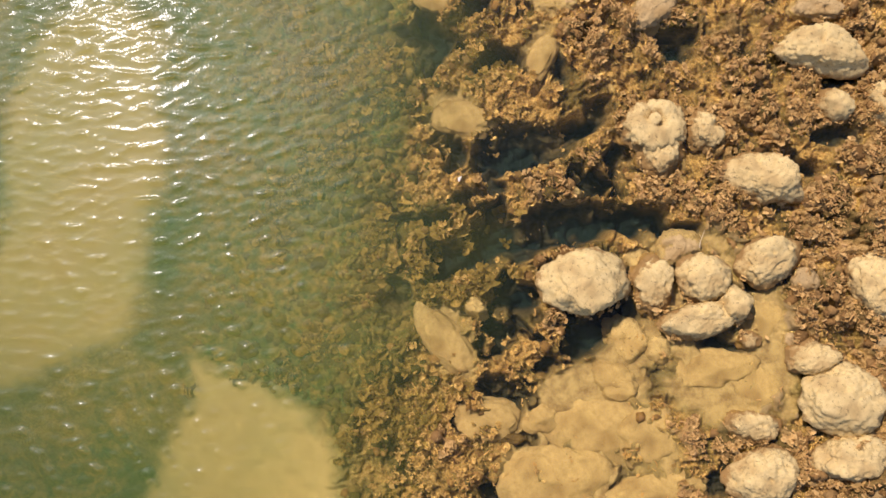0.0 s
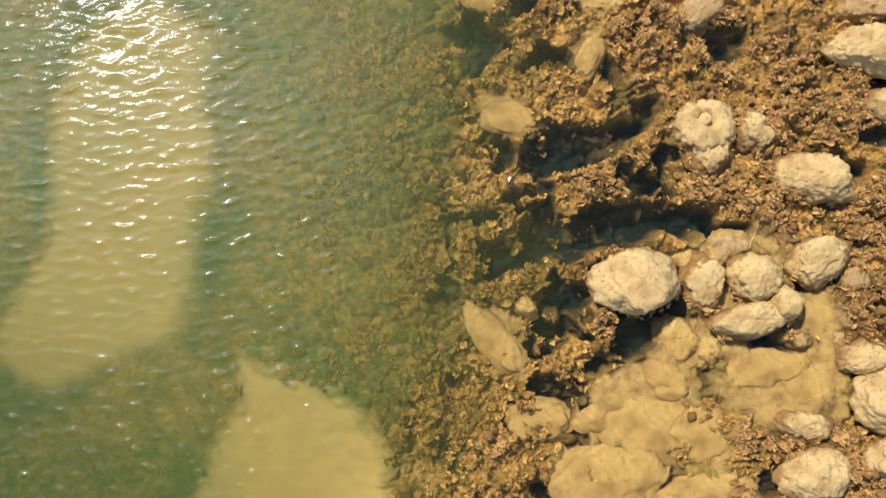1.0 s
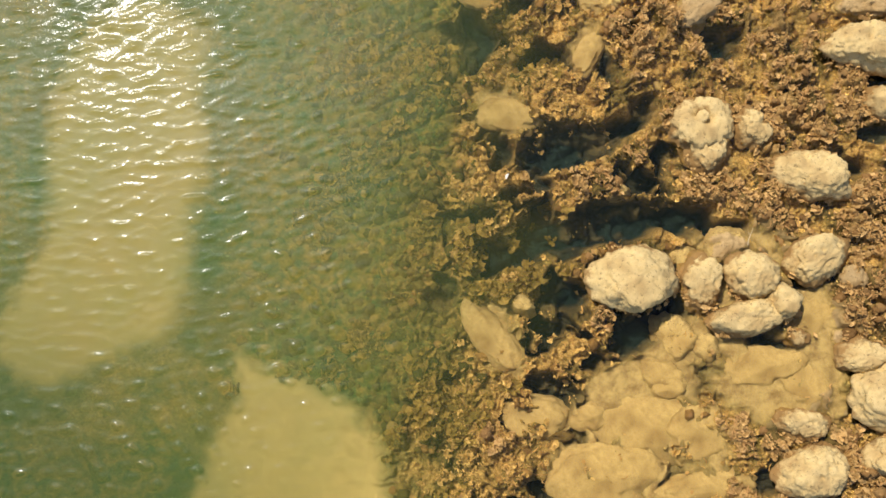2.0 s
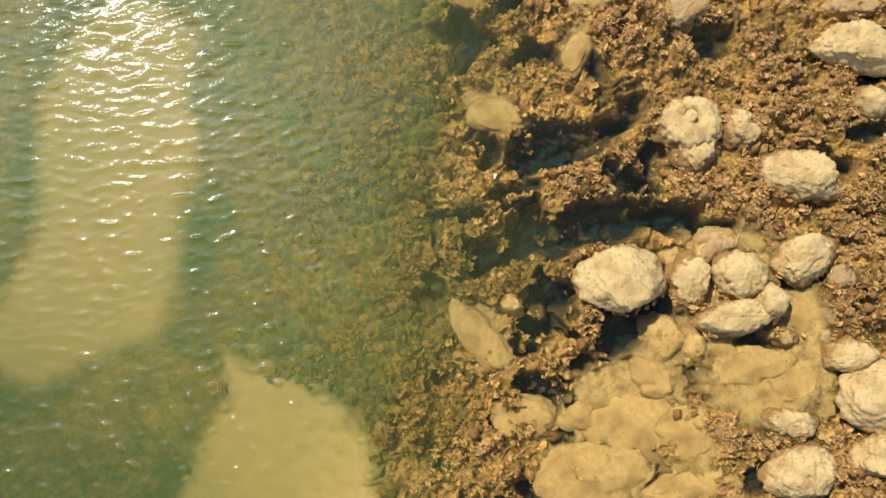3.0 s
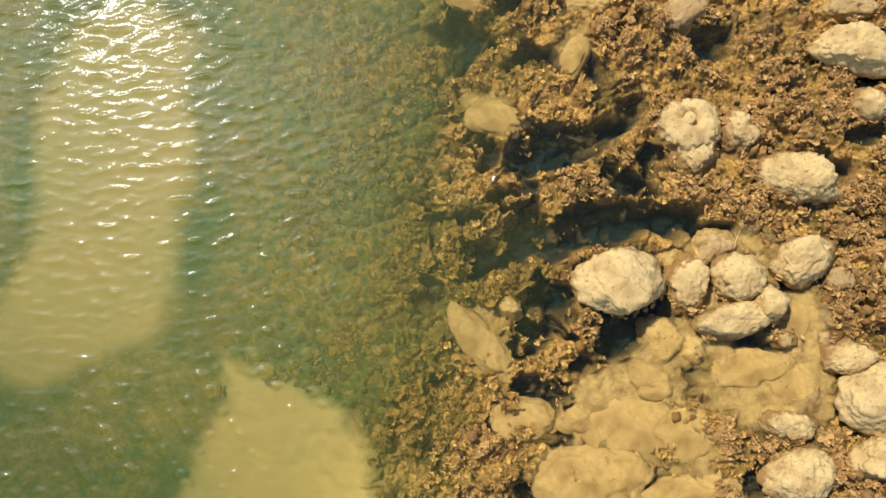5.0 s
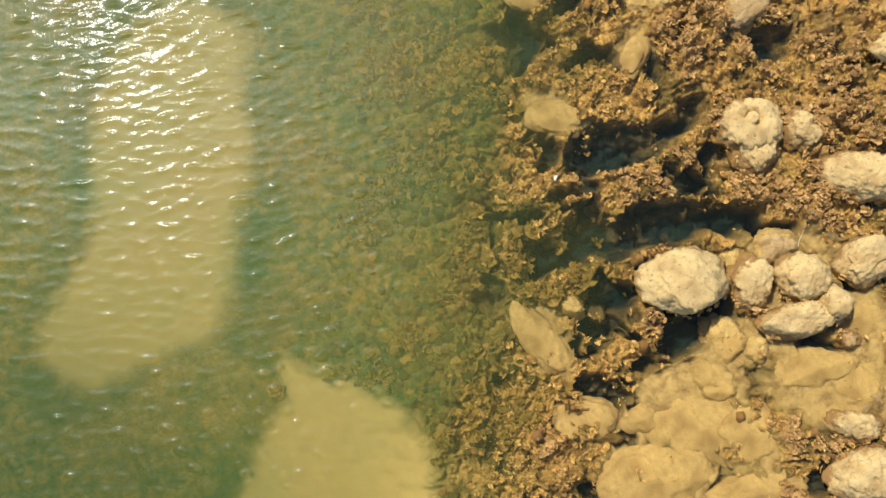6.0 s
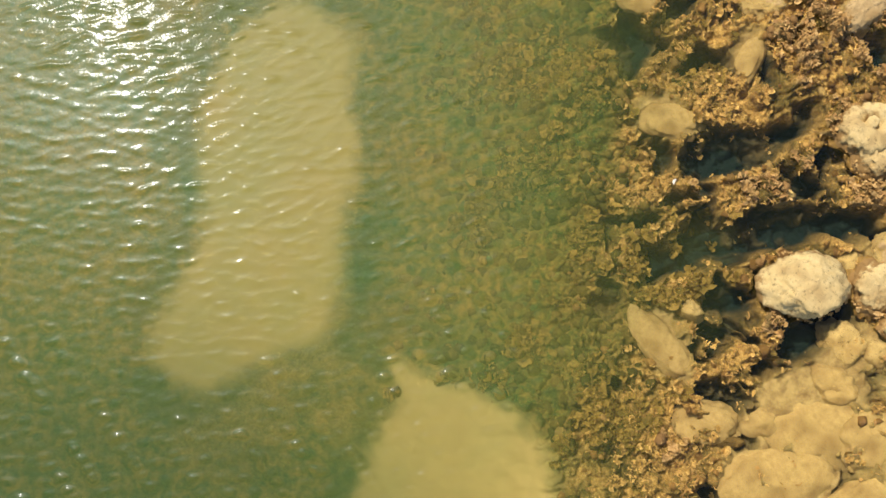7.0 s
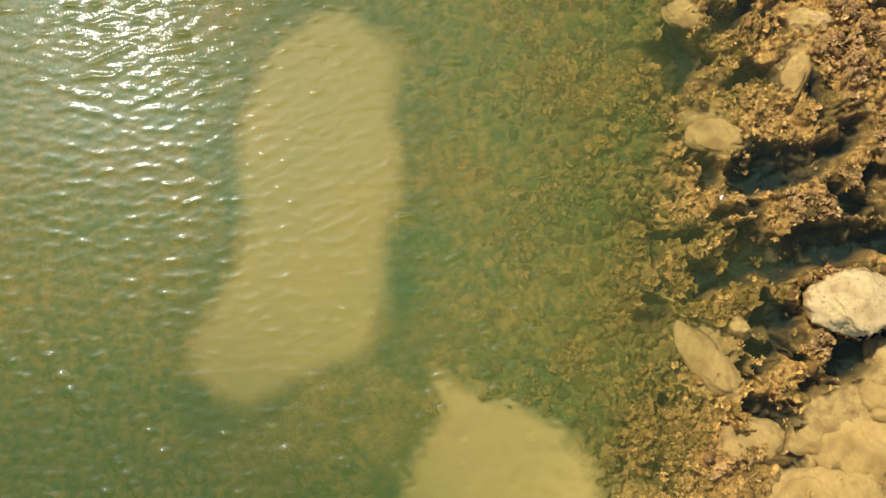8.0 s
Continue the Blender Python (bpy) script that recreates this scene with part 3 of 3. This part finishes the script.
def rubble(name, count, box, keep, size, seed, mat, sink, label):
    """Small stones strewn over the bed, all in one mesh."""
    r = np.random.default_rng(seed)
    x, y = r.uniform(box[0], box[1], count), r.uniform(box[2], box[3], count)
    z, sand, algae, pool, silt = fields(x, y)
    ok = r.random(count) < keep(x, y, sand, algae, pool, silt) * (0.06 + 0.94 * smooth(-0.13, 0.04, z - slope(x, y)))
    x, y, z = x[ok], y[ok], z[ok]
    shapes = stone_shapes(10, seed, 1)
    verts, faces, base = [], [], 0
    for k in range(len(x)):
        v, f = shapes[k % 10]
        s = size * min(1.7, math.exp(r.normal(0, 0.38)))
        turn, c = r.uniform(0, 6.28), s * r.uniform(0.75, 1.35)
        ca, sa = math.cos(turn), math.sin(turn)
        verts.append(np.stack([x[k] + c * (ca * v[:, 0] - sa * v[:, 1]), y[k] + s * (sa * v[:, 0] + ca * v[:, 1]), z[k] + s * (v[:, 2] - sink)], 1))
        faces.append(f + base)
        base += len(v)
    me = bpy.data.meshes.new(name)
    me.from_pydata(np.concatenate(verts).tolist(), [], np.concatenate(faces).tolist())
    me.polygons.foreach_set("use_smooth", np.ones(len(me.polygons), dtype=bool))
    me.materials.append(mat)
    return tagged(new(name, me), label, "stones", kind="stuff")


def bank_stones(x, y, sand, algae, pool, silt):
    return algae * (1 - pool) ** 3 * (1 - 0.75 * silt) * smooth(-1.4, 0.6, inland(x, y)) * (0.25 + 0.75 * smooth(0.38, 0.56, fbm(x, y, 0.6, 81, 3)))


def slope_stones(x, y, sand, algae, pool, silt):
    s = inland(x, y)
    return (1 - sand) ** 3 * (1 - 0.9 * pool) * (1 - silt) * smooth(-4.5, -1.5, s) * (1 - smooth(-0.3, 1.0, s)) * (0.3 + 0.7 * smooth(0.36, 0.6, fbm(x, y, 0.9, 83, 3)))


rubble("slope_rubble", 6500, (-6.5, 1.5, -4.2, 8.6), slope_stones, 0.080, 13, OLIVE, 0.1, "brown weed-coated stones under water on the slope")
rubble("rubble", 5000, (-2.8, 9.8, -4.2, 8.6), bank_stones, 0.058, 12, COBBLE, -0.25, "small brown algae-coated stones heaped along the shallow bank")

# the larger cobbles of the bank, one by one
r = np.random.default_rng(44)
cobble_meshes = []
for v, f in stone_shapes(9, 60, 2):
    me = bpy.data.meshes.new("cobble")
    me.from_pydata(v.tolist(), [], f.tolist())
    me.polygons.foreach_set("use_smooth", np.ones(len(me.polygons), dtype=bool))
    me.materials.append(COBBLE)
    cobble_meshes.append(me)
cx, cy = r.uniform(-1.5, 9.2, 900), r.uniform(-3.6, 8.0, 900)
cz, c_sand, c_algae, c_pool, c_silt = fields(cx, cy)
chosen = np.nonzero(r.random(900) < bank_stones(cx, cy, c_sand, c_algae, c_pool, c_silt) * (1 - c_silt))[0][:290]
for k in chosen:
    ob = new("cobble", cobble_meshes[k % 9])
    size = 0.050 * math.exp(r.normal(0, 0.3))
    ob.matrix_world = pose(cx[k], cy[k], cz[k] + 0.03, r.normal(0, 12), r.normal(0, 12), r.uniform(0, 360)) @ Matrix.Diagonal((size * r.uniform(0.9, 1.4), size, size, 1))
    ob.parent = ground


def flakes(name, count, box, keep, size, tilt, lift, seed, mat, label, narrow=1.0):
    """Bent leaf-like flakes lying on the bed, all in one mesh."""
    r = np.random.default_rng(seed)
    x, y = r.uniform(box[0], box[1], count), r.uniform(box[2], box[3], count)
    z, sand, algae, pool, silt = fields(x, y)
    ok = r.random(count) < keep(x, y, sand, algae, pool, silt) * (0.06 + 0.94 * smooth(-0.13, 0.04, z - slope(x, y)))
    x, y, z = x[ok], y[ok], z[ok]
    n = len(x)
    s = size * np.minimum(1.6, np.exp(r.normal(0, 0.4, n)))
    turn, lean = r.uniform(0, 2 * math.pi, n), r.normal(0, tilt, n)
    u = np.stack([np.cos(turn), np.sin(turn), 0 * turn], 1)
    v = np.stack([-np.sin(turn) * np.cos(lean), np.cos(turn) * np.cos(lean), np.sin(lean)], 1)
    w = np.cross(u, v)
    c = np.stack([x, y, z + lift * r.random(n)], 1)
    shape = [(-0.5, -0.32, 0), (0.0, -0.5, 0.16), (0.5, -0.28, 0), (0.55, 0.3, -0.05), (0.05, 0.45, 0.2), (-0.48, 0.34, 0.02)]
    verts = np.empty((n, 6, 3))
    for k, (a, b, d) in enumerate(shape):
        j = r.uniform(0.75, 1.25, (n, 1))
        verts[:, k] = c + s[:, None] * (u * a * j + v * b * j * narrow + w * d * (1 + 1.5 * (narrow < 1)))
    i = np.arange(n)[:, None] * 6
    quads = np.concatenate([i + [0, 1, 4, 5], i + [1, 2, 3, 4]]).astype(np.int32)
    me = bpy.data.meshes.new(name)
    me.from_pydata(verts.reshape(-1, 3).tolist(), [], quads.tolist())
    me.polygons.foreach_set("use_smooth", np.ones(len(me.polygons), dtype=bool))
    me.materials.append(mat)
    return tagged(new(name, me), label, "algae", kind="stuff")


def fronds(name, r, x, y, z, s, turn, lean, roll, mat, label):
    """Ruffled fans at the given places, sizes and turns, all in one mesh."""
    n = len(x)
    u = np.stack([np.cos(turn), np.sin(turn), 0 * turn], 1)
    v = np.stack([-np.sin(turn), np.cos(turn), 0 * turn], 1)
    up = np.array([[0.0, 0.0, 1.0]])
    u, w = u * np.cos(lean)[:, None] + up * np.sin(lean)[:, None], up * np.cos(lean)[:, None] - u * np.sin(lean)[:, None]
    v, w = v * np.cos(roll)[:, None] + w * np.sin(roll)[:, None], w * np.cos(roll)[:, None] - v * np.sin(roll)[:, None]
    c = np.stack([x, y, z], 1)
    arc = 7
    wide = r.uniform(1.5, 2.6, n)
    verts = np.empty((n, 1 + 2 * arc, 3))
    verts[:, 0] = c - u * (0.6 * s)[:, None]
    for k in range(arc):
        a = (k / (arc - 1) - 0.5) * 2 * wide * 0.62
        for ring, (reach, rise) in enumerate(((0.95, 0.05), (1.45, 0.16))):
            d = s * reach * r.uniform(0.70, 1.30, n)
            h = s * (rise + r.normal(0, 0.12 + 0.16 * ring, n))
            verts[:, 1 + ring * arc + k] = verts[:, 0] + u * (d * np.cos(a))[:, None] + v * (d * np.sin(a))[:, None] + w * h[:, None]
    tris, quads = [], []
    for k in range(arc - 1):
        tris.append((0, 1 + k, 2 + k))
        quads.append((1 + k, 1 + arc + k, 2 + arc + k, 2 + k))
    i = np.arange(n)[:, None, None] * (1 + 2 * arc)
    faces = (i + np.array(tris)[None]).reshape(-1, 3).tolist() + (i + np.array(quads)[None]).reshape(-1, 4).tolist()
    me = bpy.data.meshes.new(name)
    me.from_pydata(verts.reshape(-1, 3).tolist(), [], faces)
    me.polygons.foreach_set("use_smooth", np.ones(len(me.polygons), dtype=bool))
    rim = np.zeros((n, 1 + 2 * arc), dtype=np.float32)
    rim[:, 1 + arc:] = 1.0
    me.attributes.new("rim", "FLOAT", "POINT").data.foreach_set("value", rim.ravel())
    me.materials.append(mat)
    return tagged(new(name, me), label, "algae", kind="stuff")


def fans(name, count, box, keep, size, lift, seed, mat, label, leaves=1):
    """Ruffled fan-shaped fronds with paler rims, single or in rosettes of several leaves, all in one mesh."""
    r = np.random.default_rng(seed)
    x, y = r.uniform(box[0], box[1], count), r.uniform(box[2], box[3], count)
    z, sand, algae, pool, silt = fields(x, y)
    ok = r.random(count) < keep(x, y, sand, algae, pool, silt) * (0.22 + 0.78 * smooth(-0.13, 0.04, z - slope(x, y)))
    x, y, z = (np.repeat(v[ok], leaves) for v in (x, y, z))
    n = len(x)
    s = size * np.repeat(np.clip(np.exp(r.normal(0, 0.30, n // leaves)), 0.5, 1.7), leaves) * np.clip(r.normal(1, 0.3, n), 0.5, 1.6)
    lean, roll = r.normal(0.25 if leaves == 1 else 0.40, 0.45, n), r.normal(0, 0.45, n)
    turn = np.repeat(r.uniform(0, 2 * math.pi, n // leaves), leaves) + np.tile(np.arange(leaves) * 2 * math.pi / leaves, n // leaves) + r.normal(0, 6.0 if leaves == 1 else 0.8, n)
    if leaves > 1:
        x, y, z = x + s * r.uniform(0.3, 1.3, n) * np.cos(turn), y + s * r.uniform(0.3, 1.3, n) * np.sin(turn), z + 0.02
    return fronds(name, r, x, y, z + 0.01 + lift * r.random(n), s, turn, lean, roll, mat, label)


def collar():
    """Ragged algae along the water line of the dry boulders."""
    r = np.random.default_rng(52)
    x, y, z, turn = [], [], [], []
    for bx, by, a, b, t in DRY:
        n = int(150 * (a + b))
        g = r.uniform(0, 2 * math.pi, n)
        g = g[r.random(n) < smooth(0.40, 0.62, value_noise(np.cos(g) * 1.6 + bx, np.sin(g) * 1.6 + by, 1.0, 58)) * (0.55 - 0.45 * np.sin(g + radians(t)))]
        k = r.uniform(0.86, 1.10, len(g))
        px, py = a * k * np.cos(g), b * k * np.sin(g)
        ct, st = math.cos(radians(t)), math.sin(radians(t))
        x.append(bx + ct * px - st * py)
        y.append(by + st * px + ct * py)
        z.append(0.02 + 0.10 * (1.10 - k) / 0.24 + 0.05 * r.random(len(g)))
        turn.append(g + radians(t) + r.normal(0, 0.7, len(g)))
    x, y, z, turn = (np.concatenate(v) for v in (x, y, z, turn))
    n = len(x)
    return fronds("algae_collar", r, x, y, z, 0.028 * np.exp(r.normal(0, 0.3, n)), turn, r.normal(0.2, 0.5, n), r.normal(0, 0.45, n), FROND, "crisp brown algae clinging round the boulders at the water line")


def bank(x, y, sand, algae, pool, silt):
    return algae * (1 - pool) * (1 - silt) ** 2 * smooth(0.30, 0.48, fbm(x, y, 0.5, 91, 3)) * smooth(-0.2, 1.3, inland(x, y))


def slope_weed(x, y, sand, algae, pool, silt):
    s = inland(x, y)
    return (1 - sand) ** 4 * (1 - 0.8 * pool) * smooth(0.40, 0.60, fbm(x, y, 1.1, 95, 4)) * smooth(-4.5, -1.0, s) * (1 - smooth(0.5, 2.2, s)) * (1 - silt) * (1 - 0.7 * smooth(2.8, 4.6, y))


fans("algae_rosettes", 7500, (-2.5, 10.5, -4.5, 9.0), bank, 0.032, 0.05, 3, FROND, "brown fan-shaped algae in rosettes with pale rims covering the stony bank", 7)
fans("algae_bank", 48000, (-2.5, 10.5, -4.5, 9.0), bank, 0.022, 0.06, 31, FROND, "small brown fan-shaped algae between the rosettes on the bank")
collar()
fans("algae_fans", 24000, (-7, 2, -5.5, 9.5), slope_weed, 0.048, 0.06, 14, FROND_DIMMED, "golden fan-shaped algae in rosettes under green water on the slope", 6)
flakes("algae_tufts", 9000, (-2.5, 10.5, -4.5, 9.0), bank, 0.045, 0.55, 0.05, 5, ALGAE, "larger curled brown algae pieces strewn over the bank")
flakes("algae_strands", 45000, (-2.5, 10.5, -4.5, 9.0), bank, 0.080, 0.55, 0.06, 6, STRAND, "thin curled strands of drying brown algae on the bank", 0.22)
flakes("algae_slope", 24000, (-7, 2, -5.5, 9.5), slope_weed, 0.034, 0.7, 0.07, 4, WEED, "brown algae flakes on the stones of the slope")
flakes("weed_strands", 12000, (-7, 2, -5.5, 9.5), slope_weed, 0.07, 0.7, 0.10, 8, WEED, "curled olive weed strands on the submerged slope", 0.3)


# ---- small loose things ----
def feather(x, y, turn):
    """A small curled feather afloat: a vane of two sides and a quill."""
    root = tagged(new("feather"), "small white curled feather floating on the clear water", "feather")
    root.matrix_world = pose(x, y, 0.012, 0, 0, turn)
    for name, side, mat in (("vane", 1, FEATHER), ("vane", -1, FEATHER), ("quill", 0, FEATHER)):
        bm = bmesh.new()
        rows = []
        for i in range(9):
            t = i / 8
            bend = 0.02 * math.sin(3 * t)
            wide = 0.0022 if side == 0 else 0.026 * math.sin(math.pi * min(1, t * 0.9 + 0.08)) ** 0.7
            a = bm.verts.new((0.11 * t, bend + (wide * side if side else -wide), 0.008 * t + 0.002 * abs(side)))
            b = bm.verts.new((0.11 * t, bend + (0 if side else wide), 0.008 * t + 0.006))
            rows.append((a, b))
        for (a, b), (c, d) in zip(rows, rows[1:]):
            bm.faces.new((a, b, d, c))
        me = bpy.data.meshes.new(name)
        bm.to_mesh(me)
        bm.free()
        me.materials.append(mat)
        ob = new(name, me)
        ob.parent = root
    return root


def twig(x, y, z, turn, length):
    """A thin bleached twig with one fork, lying against a boulder."""
    bm = bmesh.new()
    for start, way, n, r0 in ((Vector((0, 0, 0)), Vector((1, 0.05, 0.5)), length, 0.010), (Vector((0.5 * length, 0.02 * length, 0.25 * length)), Vector((0.6, 0.7, 0.4)), 0.4 * length, 0.006)):
        rings = []
        for i in range(7):
            t = i / 6
            c = start + way.normalized() * (n * t) + Vector((0, 0.012 * math.sin(5 * t), 0))
            rad = r0 * (1 - 0.7 * t)
            rings.append([bm.verts.new(c + Vector((0, math.cos(k * 1.047) * rad, math.sin(k * 1.047) * rad))) for k in range(6)])
        for p, q in zip(rings, rings[1:]):
            for k in range(6):
                bm.faces.new((p[k], p[(k + 1) % 6], q[(k + 1) % 6], q[k]))
    me = bpy.data.meshes.new("twig")
    bm.to_mesh(me)
    bm.free()
    me.materials.append(TWIG)
    ob = tagged(new("twig", me), "thin bleached forked twig caught between two boulders", "twig")
    ob.matrix_world = pose(x, y, z, 0, 0, turn)
    return ob


feather_nodes = Nodes("feather_white", 0.7, 0.2)
feather_nodes.color(feather_nodes.mix(feather_nodes.noise(60, 3), (0.70, 0.70, 0.66), (0.85, 0.85, 0.82)))
FEATHER = feather_nodes.mat
twig_nodes = Nodes("bleached_wood", 0.8, 0.2)
twig_nodes.color(twig_nodes.mix(twig_nodes.noise(40, 4), (0.62, 0.52, 0.36), (0.82, 0.74, 0.58)))
TWIG = twig_nodes.mat
feather(0.29, 2.96, 60)
twig(4.63, 1.72, 0.12, 80, 0.34)
